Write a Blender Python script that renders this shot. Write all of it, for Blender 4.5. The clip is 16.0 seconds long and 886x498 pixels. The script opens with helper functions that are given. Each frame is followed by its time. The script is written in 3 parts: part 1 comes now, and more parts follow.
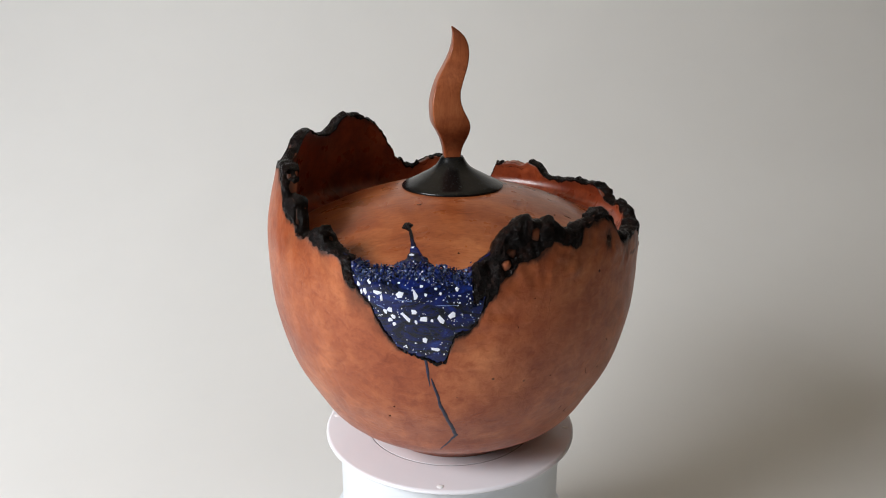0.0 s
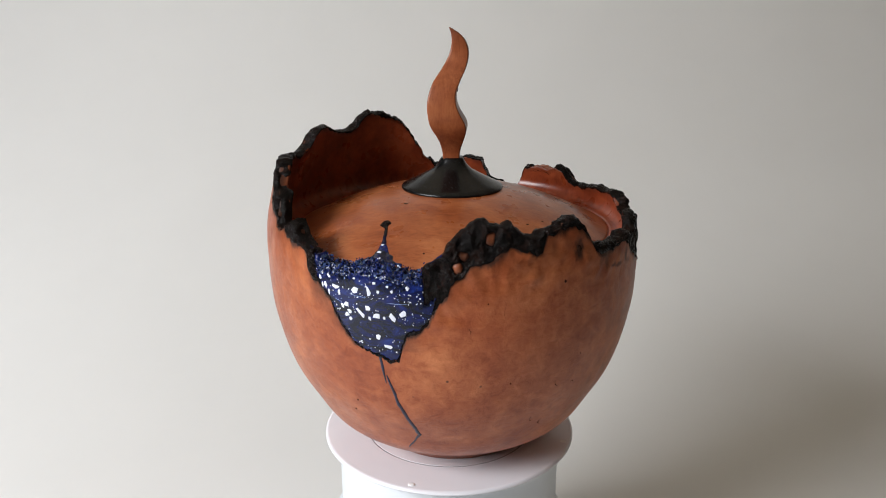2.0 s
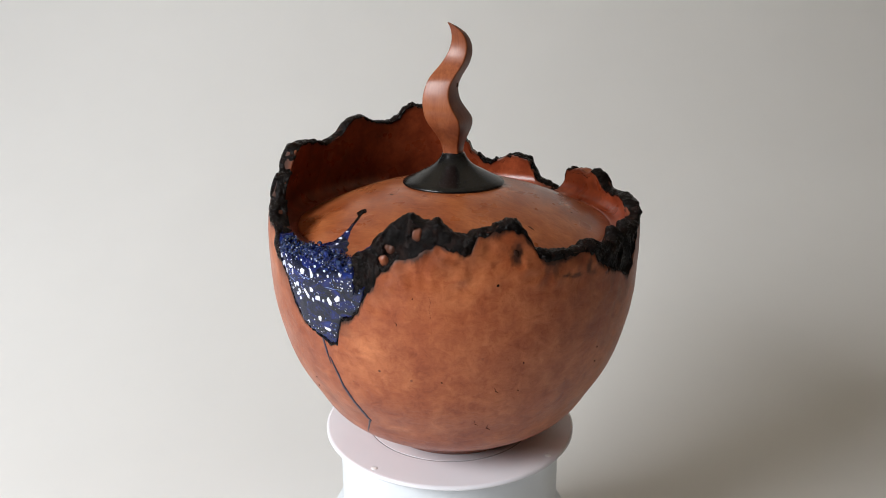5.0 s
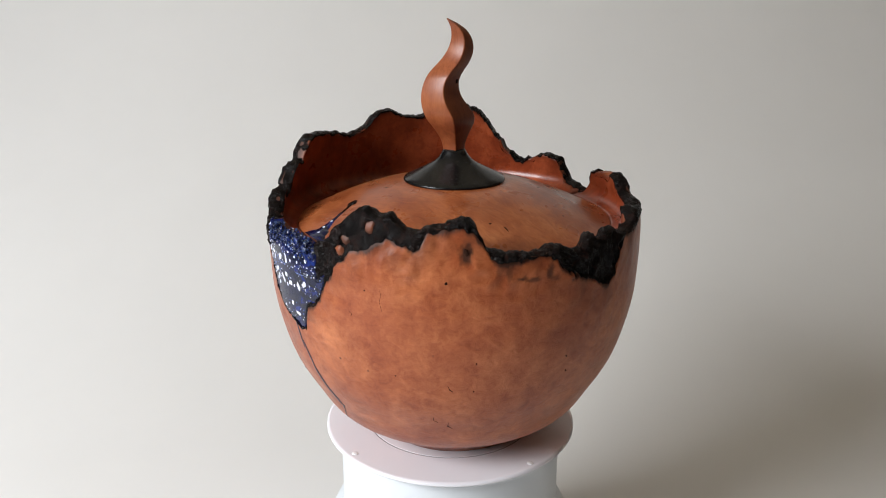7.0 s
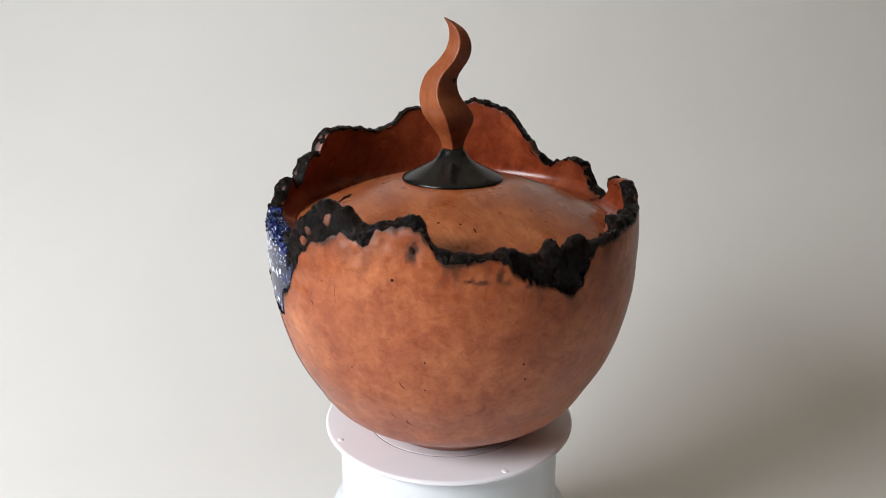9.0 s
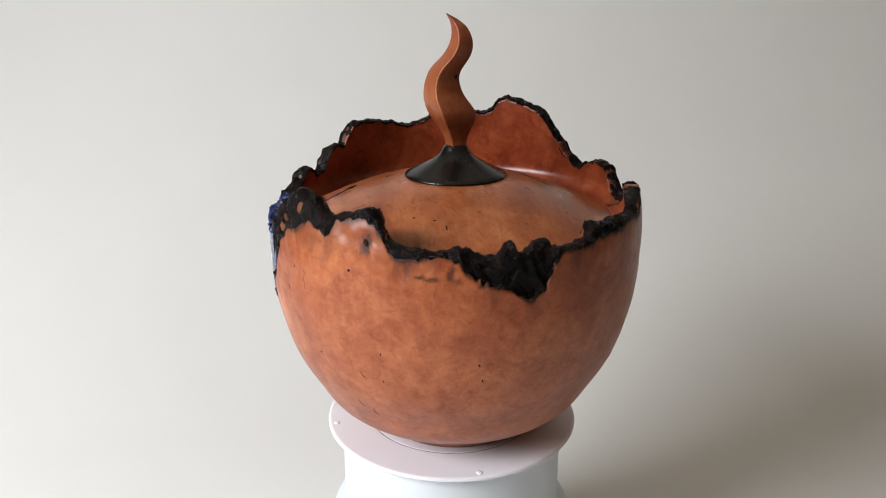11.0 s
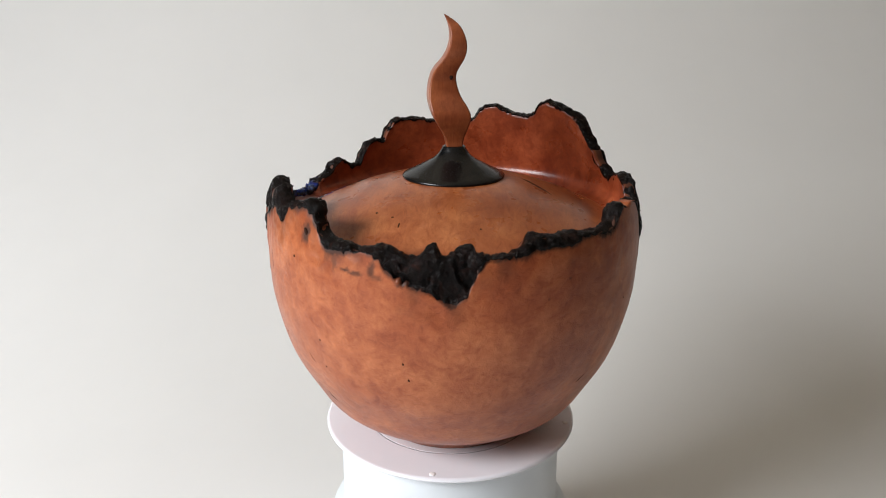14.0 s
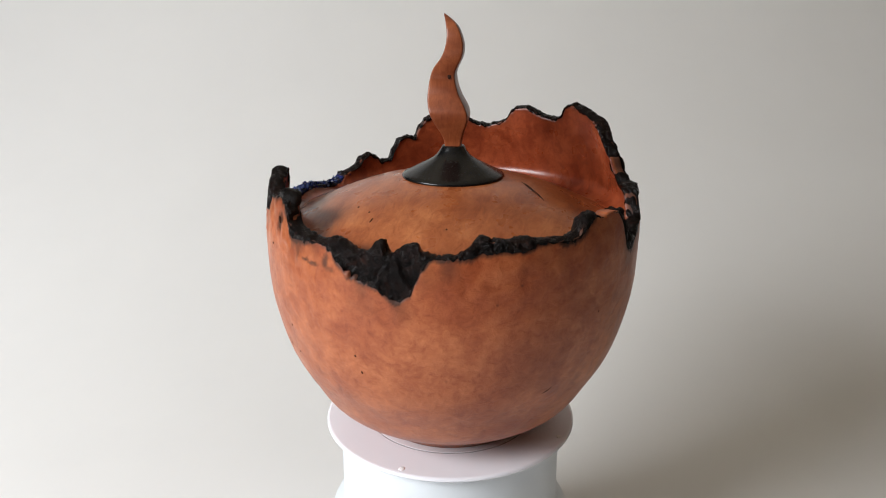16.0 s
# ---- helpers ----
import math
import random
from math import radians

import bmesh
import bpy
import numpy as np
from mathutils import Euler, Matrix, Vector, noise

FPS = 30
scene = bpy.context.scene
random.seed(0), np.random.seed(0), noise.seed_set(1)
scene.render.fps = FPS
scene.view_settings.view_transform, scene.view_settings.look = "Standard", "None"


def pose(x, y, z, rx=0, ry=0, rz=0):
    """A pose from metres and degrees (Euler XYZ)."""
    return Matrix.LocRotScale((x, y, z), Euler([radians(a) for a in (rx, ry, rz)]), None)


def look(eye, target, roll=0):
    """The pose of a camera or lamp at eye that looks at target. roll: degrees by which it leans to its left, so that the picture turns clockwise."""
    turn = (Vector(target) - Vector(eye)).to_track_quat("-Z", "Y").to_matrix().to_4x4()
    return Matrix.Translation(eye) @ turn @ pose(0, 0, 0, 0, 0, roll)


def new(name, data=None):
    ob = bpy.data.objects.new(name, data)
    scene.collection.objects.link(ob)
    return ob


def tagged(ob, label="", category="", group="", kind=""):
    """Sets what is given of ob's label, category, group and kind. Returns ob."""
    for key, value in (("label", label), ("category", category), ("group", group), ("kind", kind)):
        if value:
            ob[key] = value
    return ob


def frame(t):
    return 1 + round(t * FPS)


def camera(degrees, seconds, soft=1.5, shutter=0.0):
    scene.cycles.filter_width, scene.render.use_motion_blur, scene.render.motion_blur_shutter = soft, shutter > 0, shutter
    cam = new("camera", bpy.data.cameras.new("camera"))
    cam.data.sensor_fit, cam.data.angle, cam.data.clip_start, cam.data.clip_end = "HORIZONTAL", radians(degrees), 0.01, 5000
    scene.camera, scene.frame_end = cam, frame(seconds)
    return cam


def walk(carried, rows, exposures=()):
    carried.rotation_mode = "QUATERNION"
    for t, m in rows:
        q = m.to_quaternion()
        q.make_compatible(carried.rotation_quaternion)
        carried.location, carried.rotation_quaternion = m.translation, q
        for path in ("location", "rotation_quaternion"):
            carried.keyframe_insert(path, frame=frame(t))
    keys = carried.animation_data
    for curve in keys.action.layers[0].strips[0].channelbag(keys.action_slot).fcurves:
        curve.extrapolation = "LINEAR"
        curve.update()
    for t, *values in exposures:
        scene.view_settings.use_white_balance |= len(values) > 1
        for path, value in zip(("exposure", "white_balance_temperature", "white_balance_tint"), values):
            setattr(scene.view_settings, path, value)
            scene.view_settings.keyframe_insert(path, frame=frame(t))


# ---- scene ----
FOV = 57.70
LIFT = 0.2415            # from the measuring level to the table
EYE = (0.0, -0.540, 0.2304 + LIFT)
cam = camera(FOV, 16.0, soft=1.0)
# seconds, tilt up from straight down, turn to the left
TILT = [
    (0, 72.845, 0.535), (0.5, 72.889, 0.490), (1, 72.908, 0.515), (1.5, 72.899, 0.499), (2, 72.915, 0.484),
    (2.5, 72.755, 0.514), (3, 72.643, 0.517), (3.5, 72.580, 0.529), (4, 72.608, 0.503), (6.5, 72.397, 0.593),
    (7, 72.324, 0.564), (7.5, 72.300, 0.556), (8, 72.269, 0.522), (8.5, 72.258, 0.494), (9, 72.262, 0.465),
    (11.5, 71.955, 0.694), (12, 71.932, 0.614), (12.5, 71.979, 0.676), (13, 72.058, 0.617), (13.5, 72.092, 0.592),
    (14, 72.055, 0.566), (14.5, 71.972, 0.612), (15, 71.915, 0.611), (15.5, 71.922, 0.581), (16, 72.020, 0.570),
]
walk(cam, [(t, pose(*EYE, a, 0, b)) for t, a, b in TILT], exposures=[(0, 0.0), (4, 0.02), (8, 0.06), (12, 0.11), (16, 0.10)])
# seconds, turn of the platter in degrees
TURN = [
    (0, -0.00), (0.5, -3.15), (1, -6.23), (1.5, -9.35), (2, -12.50),
    (2.5, -15.67), (3, -18.80), (3.5, -22.08), (4, -25.40), (6.5, -41.82),
    (7, -45.16), (7.5, -48.59), (8, -51.93), (8.5, -55.27), (9, -58.51),
    (11.5, -74.95), (12, -78.33), (12.5, -81.57), (13, -84.84), (13.5, -88.20),
    (14, -91.65), (14.5, -95.08), (15, -98.57), (15.5, -102.13), (16, -105.72),
]

# ---- world and light ----
world = bpy.data.worlds.new("sky")
scene.world = world
world.use_nodes = True
wn = world.node_tree
sky = wn.nodes.new("ShaderNodeTexSky")
sky.sky_type, sky.sun_disc = "NISHITA", False
sky.sun_elevation, sky.sun_rotation = radians(35), radians(60)
wn.links.new(sky.outputs[0], wn.nodes["Background"].inputs[0])
wn.nodes["Background"].inputs[1].default_value = 0.08


def window_light(name, place, target, w, h, watts, colour):
    lamp = bpy.data.lights.new(name, "AREA")
    lamp.shape, lamp.size, lamp.size_y, lamp.energy, lamp.color = "RECTANGLE", w, h, watts, colour
    ob = new(name, lamp)
    ob.matrix_world = look(place, target)
    return ob


# daylight that comes in at the window in the west wall
window_light("window_daylight", (-1.18, -0.78, 0.96), (-0.36, -0.06, 0.06), 0.82, 0.60, 32.5, (0.965, 0.99, 1.025))


# ---- node helpers and materials ----
def shader(name, rough=0.5, metal=0.0, coat=0.0):
    m = bpy.data.materials.new(name)
    m.use_nodes = True
    b = m.node_tree.nodes["Principled BSDF"]
    b.inputs["Roughness"].default_value = rough
    b.inputs["Metallic"].default_value = metal
    b.inputs["Coat Weight"].default_value = coat
    b.inputs["Coat Roughness"].default_value = 0.18
    return m, m.node_tree, b


def coords(nt, scale=(1, 1, 1), turn=(0, 0, 0)):
    tc = nt.nodes.new("ShaderNodeTexCoord")
    mp = nt.nodes.new("ShaderNodeMapping")
    mp.inputs["Scale"].default_value = scale
    mp.inputs["Rotation"].default_value = turn
    nt.links.new(tc.outputs["Object"], mp.inputs[0])
    return mp.outputs[0]


def noise_tex(nt, vec, scale, detail=4, rough=0.55, warp=0.0):
    n = nt.nodes.new("ShaderNodeTexNoise")
    n.inputs["Scale"].default_value, n.inputs["Detail"].default_value = scale, detail
    n.inputs["Roughness"].default_value, n.inputs["Distortion"].default_value = rough, warp
    nt.links.new(vec, n.inputs["Vector"])
    return n.outputs["Fac"]


def ramp(nt, fac, stops):
    r = nt.nodes.new("ShaderNodeValToRGB")
    e = r.color_ramp.elements
    while len(e) < len(stops):
        e.new(0.5)
    for k, (at, c) in enumerate(stops):
        e[k].position = at
        e[k].color = (*c, 1) if len(c) == 3 else c
    nt.links.new(fac, r.inputs[0])
    return r.outputs[0]


def mix(nt, fac, a, b, mode="MIX"):
    n = nt.nodes.new("ShaderNodeMix")
    n.data_type, n.blend_type = "RGBA", mode
    for sock, v in ((n.inputs[0], fac), (n.inputs[6], a), (n.inputs[7], b)):
        if isinstance(v, (int, float)):
            sock.default_value = v
        elif isinstance(v, tuple):
            sock.default_value = (*v, 1)
        else:
            nt.links.new(v, sock)
    return n.outputs[2]


def bump(nt, b, height, strength, dist):
    n = nt.nodes.new("ShaderNodeBump")
    n.inputs["Strength"].default_value, n.inputs["Distance"].default_value = strength, dist
    nt.links.new(height, n.inputs["Height"])
    nt.links.new(n.outputs[0], b.inputs["Normal"])


def grey(v):
    return (v, v, v)


def wood(name, dark, mid, light, rough, coat, grain=(1, 1, 1), turn=(0, 0, 0), pits=True, ripple=0.35, warp=0.9, curl=0.75, drawn=(1, 1, 0.22), flame=0.5):
    """Burl wood: soft clouds of colour, curled figure, fine grain and scattered pin knots."""
    m, nt, b = shader(name, rough, 0, coat)
    b.inputs["Specular IOR Level"].default_value = 0.34
    v = coords(nt)
    g = coords(nt, grain, turn)
    cloud = noise_tex(nt, v, 30, 5, 0.62, 0.5)
    figure = noise_tex(nt, g, 150, 6, 0.68, warp)
    fine = noise_tex(nt, g, 420, 3, 0.6, 0.8)
    col = ramp(nt, cloud, [(0.3, dark), (0.5, mid), (0.72, light)])
    fig = ramp(nt, figure, [(0.32, (0.74, 0.60, 0.50)), (0.50, grey(1.0)), (0.70, (1.20, 1.26, 1.28))])
    col = mix(nt, curl, col, fig, "MULTIPLY")
    fin = ramp(nt, fine, [(0.3, (0.90, 0.82, 0.76)), (0.65, (1.05, 1.07, 1.08))])
    col = mix(nt, 0.7, col, fin, "MULTIPLY")
    # long drawn-out darker and lighter figure, and broad uneven clouds
    streak = ramp(nt, noise_tex(nt, coords(nt, drawn, turn), 75, 5, 0.62, 0.4), [(0.32, (0.70, 0.56, 0.50)), (0.52, grey(1.0)), (0.74, (1.15, 1.22, 1.22))])
    col = mix(nt, flame, col, streak, "MULTIPLY")
    broad = ramp(nt, noise_tex(nt, v, 11, 3, 0.5), [(0.36, (0.80, 0.66, 0.60)), (0.62, (1.06, 1.10, 1.12))])
    col = mix(nt, 0.6, col, broad, "MULTIPLY")
    burn = nt.nodes.new("ShaderNodeAttribute")
    burn.attribute_name = "scorch"
    col = mix(nt, burn.outputs["Fac"], col, (0.040, 0.014, 0.007))
    if pits:
        vo = nt.nodes.new("ShaderNodeTexVoronoi")
        vo.inputs["Scale"].default_value = 62
        nt.links.new(v, vo.inputs["Vector"])
        spot = ramp(nt, vo.outputs["Distance"], [(0.035, grey(1)), (0.075, grey(0))])
        few = ramp(nt, noise_tex(nt, v, 30, 2), [(0.54, grey(0)), (0.6, grey(0.85))])
        col = mix(nt, mix(nt, 1.0, spot, few, "MULTIPLY"), col, (0.045, 0.014, 0.007))
    nt.links.new(col, b.inputs["Base Color"])
    rv = ramp(nt, noise_tex(nt, v, 55, 3), [(0.3, grey(rough - 0.06)), (0.7, grey(rough + 0.08))])
    nt.links.new(mix(nt, burn.outputs["Fac"], rv, grey(0.55)), b.inputs["Roughness"])
    nt.links.new(mix(nt, burn.outputs["Fac"], grey(coat), grey(0.0)), b.inputs["Coat Weight"])
    bump(nt, b, mix(nt, 0.22, figure, fine), ripple, 0.0006)
    return m


WOOD = wood("burl_wood", (0.285, 0.066, 0.022), (0.355, 0.096, 0.034), (0.475, 0.152, 0.058), 0.36, 0.10, grain=(0.8, 0.8, 0.95), ripple=0.8, warp=0.6, curl=0.9, flame=0.36)
# inner wall: redder finish, darkened further for the shade inside the bowl
INNER_WOOD_SHADED = wood("inner_wood_shaded", (0.125, 0.021, 0.007), (0.215, 0.041, 0.014), (0.32, 0.074, 0.028), 0.30, 0.25, pits=False, curl=0.9, flame=0.6)
LID_WOOD = wood("lid_wood", (0.25, 0.066, 0.022), (0.345, 0.105, 0.036), (0.43, 0.150, 0.055), 0.30, 0.16,
                grain=(0.4, 1.1, 1), turn=(0, 0, 0.5), ripple=0.3, warp=2.0, curl=0.9, drawn=(0.25, 1.1, 1), flame=0.55)
FLAME_WOOD = wood("flame_wood", (0.155, 0.037, 0.013), (0.255, 0.070, 0.025), (0.34, 0.110, 0.042), 0.36, 0.10,
                  grain=(2.6, 2.6, 0.28), pits=False, ripple=0.08, drawn=(0.35, 0.35, 1.3), flame=0.5)


def char_material():
    m, nt, b = shader("charred_bark", 0.5)
    b.inputs["Specular IOR Level"].default_value = 0.125
    v = coords(nt)
    n1 = noise_tex(nt, v, 160, 5, 0.65, 0.8)
    n2 = noise_tex(nt, v, 1100, 4, 0.7)
    col = ramp(nt, n1, [(0.3, (0.0016, 0.0012, 0.0012)), (0.50, (0.0040, 0.0023, 0.0020)), (0.62, (0.011, 0.0048, 0.0036)), (0.76, (0.034, 0.012, 0.007))])
    dust = ramp(nt, n2, [(0.40, grey(0.7)), (0.62, grey(1.35))])
    nt.links.new(mix(nt, 1.0, col, dust, "MULTIPLY"), b.inputs["Base Color"])
    nt.links.new(ramp(nt, noise_tex(nt, v, 420, 3), [(0.3, grey(0.09)), (0.7, grey(0.26))]), b.inputs["Roughness"])
    fibre = noise_tex(nt, coords(nt, (1, 1, 0.3)), 420, 5, 0.7, 1.6)
    bump(nt, b, mix(nt, 0.25, fibre, n2), 0.9, 0.0014)
    return m


CHAR = char_material()


def resin_material():
    m, nt, b = shader("blue_resin", 0.2, 0, 0.15)
    b.inputs["Specular IOR Level"].default_value = 0.3
    v = coords(nt)
    n1 = noise_tex(nt, coords(nt, (1, 1, 2.2)), 60, 6, 0.7, 1.0)
    col = ramp(nt, n1, [(0.40, (0.0012, 0.0025, 0.008)), (0.49, (0.0025, 0.006, 0.040)), (0.58, (0.0045, 0.011, 0.100)), (0.70, (0.009, 0.032, 0.19))])

    def flecks(size, lo, hi, mask_scale, m0, m1, colour, amount):
        vo = nt.nodes.new("ShaderNodeTexVoronoi")
        vo.inputs["Scale"].default_value = size
        nt.links.new(v, vo.inputs["Vector"])
        spot = ramp(nt, vo.outputs["Distance"], [(lo, grey(1)), (hi, grey(0))])
        pick = ramp(nt, noise_tex(nt, v, mask_scale, 3, 0.7), [(m0, grey(0)), (m1, grey(amount))])
        return mix(nt, mix(nt, 1.0, spot, pick, "MULTIPLY"), col, colour)

    col = flecks(420, 0.10, 0.24, 130, 0.56, 0.70, (0.20, 0.27, 0.50), 0.6)
    col = flecks(760, 0.12, 0.34, 70, 0.54, 0.68, (0.05, 0.09, 0.13), 0.7)
    col = flecks(260, 0.12, 0.30, 95, 0.52, 0.66, (0.012, 0.040, 0.24), 0.8)
    nt.links.new(col, b.inputs["Base Color"])
    bump(nt, b, noise_tex(nt, v, 300, 3), 0.12, 0.0005)
    return m


RESIN = resin_material()


def plain(name, colour, rough, vary=0.1, scale=60, coat=0.0, relief=0.0):
    m, nt, b = shader(name, rough, 0, coat)
    v = coords(nt)
    lo, hi = tuple(c * (1 - vary) for c in colour), tuple(min(c * (1 + vary), 0.95) for c in colour)
    n = noise_tex(nt, v, scale, 4)
    nt.links.new(ramp(nt, n, [(0.3, lo), (0.7, hi)]), b.inputs["Base Color"])
    nt.links.new(ramp(nt, noise_tex(nt, v, scale * 3, 3), [(0.3, grey(max(rough - 0.5 * min(vary, 0.1), 0.03))), (0.7, grey(rough + 0.5 * min(vary, 0.1)))]), b.inputs["Roughness"])
    if relief:
        bump(nt, b, noise_tex(nt, v, scale * 8, 3), relief, 0.0005)
    return m


def granule_material():
    m, nt, b = shader("crushed_stone", 0.2)
    gm = nt.nodes.new("ShaderNodeNewGeometry")
    col = ramp(nt, gm.outputs["Random Per Island"], [(0.0, (0.003, 0.004, 0.010)), (0.35, (0.004, 0.009, 0.050)), (0.7, (0.010, 0.026, 0.16)), (0.84, (0.022, 0.036, 0.07)), (0.96, (0.045, 0.08, 0.22)), (1.0, (0.26, 0.32, 0.44))])
    nt.links.new(col, b.inputs["Base Color"])
    return m


GRANULE = granule_material()
CHIP = plain("white_shell", (0.74, 0.76, 0.84), 0.3, 0.06, 500)
CHIP_BLUE = plain("pale_blue_stone", (0.16, 0.24, 0.46), 0.3, 0.25, 500)
EBONY = plain("black_lacquered_wood", (0.0045, 0.0043, 0.0044), 0.24, 0.2, 200, 0.0)
EBONY.node_tree.nodes["Principled BSDF"].inputs["Specular IOR Level"].default_value = 0.36
PLASTIC = plain("white_plastic", (0.84, 0.832, 0.875), 0.24, 0.012, 40)
BASE_WHITE = plain("white_plastic_base", (0.73, 0.77, 0.80), 0.32, 0.015, 40)
GLINT_WHITE = plain("screw_cap_glint", (0.94, 0.94, 0.95), 0.12, 0.005, 300)
GROOVE = plain("groove_grey", (0.07, 0.07, 0.10), 0.6, 0.1, 200)
PAPER = plain("backdrop_paper", (0.812, 0.804, 0.786), 0.75, 0.012, 6, 0, 0.03)
# paints of the unseen room: the dark one cuts fill, the others bounce it
PAINT = plain("wall_paint", (0.10, 0.085, 0.070), 0.8, 0.02, 5, 0, 0.05)
BOUNCE_PAINT = plain("ceiling_bounce_paint", (0.80, 0.69, 0.53), 0.8, 0.02, 5, 0, 0.05)
EAST_BOUNCE_PAINT = plain("tan_bounce_paint", (0.34, 0.275, 0.20), 0.8, 0.02, 5, 0, 0.05)
TABLE = plain("table_board", (0.42, 0.30, 0.20), 0.5, 0.15, 14)
CRACK = plain("dark_blue_fill", (0.009, 0.009, 0.034), 0.35, 0.5, 300)
PIT = plain("dark_knot", (0.030, 0.012, 0.007), 0.85, 0.4, 600)
PIT.node_tree.nodes["Principled BSDF"].inputs["Specular IOR Level"].default_value = 0.12
CARPET = plain("floor_board", (0.16, 0.11, 0.08), 0.55, 0.15, 9)


# ---- mesh helpers ----
def part(name, bm, material, parent=None, label="", smooth=True):
    """One mesh object out of a bmesh or (verts, faces), under a thing."""
    me = bpy.data.meshes.new(name)
    if isinstance(bm, tuple):
        me.from_pydata(bm[0], [], bm[1])
    else:
        bm.to_mesh(me)
        bm.free()
    me.materials.append(material)
    if smooth:
        me.polygons.foreach_set("use_smooth", [True] * len(me.polygons))
    me.update()
    ob = new(name, me)
    if parent is not None:
        ob.parent = parent
    return tagged(ob, label) if label else ob


def grid_faces(rows, cols, wrap):
    """Quads over rows x cols of vertices; wrap closes the columns to a ring."""
    out = []
    last = cols if wrap else cols - 1
    for i in range(rows - 1):
        for j in range(last):
            k = (j + 1) % cols
            out.append((i * cols + j, i * cols + k, (i + 1) * cols + k, (i + 1) * cols + j))
    return out


def lathe(profile, n=128):
    """Verts and faces of a turned form; profile: (r, z), from the outside bottom upwards and over."""
    verts, start = [], []
    for r, z in profile:
        for j in range(n):
            a = 2 * math.pi * j / n
            verts.append((r * math.cos(a), r * math.sin(a), z))
    faces = grid_faces(len(profile), n, True)
    return verts, faces


def box_bm(bm, x0, x1, y0, y1, z0, z1):
    m = Matrix.LocRotScale(((x0 + x1) / 2, (y0 + y1) / 2, (z0 + z1) / 2), None, (x1 - x0, y1 - y0, z1 - z0))
    return bmesh.ops.create_cube(bm, size=1.0, matrix=m)


def smoothstep(x):
    x = min(max(x, 0.0), 1.0)
    return x * x * (3 - 2 * x)


def curve_through(keys, x, period=0.0):
    """Smooth monotone-like interpolation through (x, y) keys."""
    xs, ys = [k[0] for k in keys], [k[1] for k in keys]
    if period:
        xs, ys = [xs[-1] - period] + xs + [xs[0] + period], [ys[-1]] + ys + [ys[0]]
        x = (x - xs[1]) % period + xs[1]
    if x <= xs[0]:
        return ys[0]
    for i in range(len(xs) - 1):
        if x <= xs[i + 1]:
            t = (x - xs[i]) / (xs[i + 1] - xs[i])
            return ys[i] + (ys[i + 1] - ys[i]) * (0.55 * t + 0.45 * smoothstep(t))
    return ys[-1]


# ---- the place: table, paper sweep, added room out of view ----
def room():
    bm = bmesh.new()
    box_bm(bm, -1.62, 2.3, -2.2, 1.7, -0.79, -0.75)
    tagged(part("floor", bm, CARPET, smooth=False), "brown wooden floor of the room", "floor", kind="structure")
    # ceiling out of view, added as a reflector for warm fill
    bm = bmesh.new()
    box_bm(bm, -1.62, 2.3, -2.2, 1.7, 1.65, 1.7)
    tagged(part("ceiling", bm, BOUNCE_PAINT, smooth=False), "unseen beige ceiling, added to bounce warm fill", "ceiling", kind="structure")
    # unseen walls: north and south kept dark, the east one throws fill back
    for name, b in (("wall_north", (-1.62, 2.3, 1.7, 1.8)), ("wall_south", (-1.62, 2.3, -2.3, -2.2)), ("wall_east", (2.3, 2.4, -2.3, 1.8))):
        bm = bmesh.new()
        box_bm(bm, *b, -0.79, 1.65)
        tagged(part(name, bm, EAST_BOUNCE_PAINT if name == "wall_east" else PAINT, smooth=False), "unseen wall, added to set the fill light", "wall", kind="structure")
    # west wall with its window opening
    bm = bmesh.new()
    for b in ((-2.3, -1.50, -0.79, 1.65), (-0.30, 1.8, -0.79, 1.65), (-1.50, -0.30, -0.79, 0.55), (-1.50, -0.30, 1.55, 1.65)):
        box_bm(bm, -1.72, -1.62, b[0], b[1], b[2], b[3])
    tagged(part("wall_west", bm, PAINT, smooth=False), "brown wall with a window opening", "wall", kind="structure")
    bm = bmesh.new()
    for b in ((-1.50, -1.45, 0.55, 1.55), (-0.35, -0.30, 0.55, 1.55), (-1.45, -0.35, 0.55, 0.60), (-1.45, -0.35, 1.50, 1.55)):
        box_bm(bm, -1.71, -1.64, b[0], b[1], b[2], b[3])
    tagged(part("window_1", bm, BASE_WHITE, smooth=False), "white window frame in the wall", "window", kind="structure")


room()


def table():
    top = new("table")
    tagged(top, "plain wooden table under the paper backdrop", "table")
    bm = bmesh.new()
    box_bm(bm, -1.0, 1.5, -0.85, 1.40, -0.034, -0.004)
    bmesh.ops.bevel(bm, geom=bm.edges[:], offset=0.004, segments=2, affect="EDGES")
    part("tabletop", bm, TABLE, top, smooth=False)
    for x in (-0.93, 1.43):
        for y in (-0.78, 1.33):
            bm = bmesh.new()
            box_bm(bm, x - 0.03, x + 0.03, y - 0.03, y + 0.03, -0.75, -0.034)
            part("leg", bm, TABLE, top, smooth=False)
    return top


table()


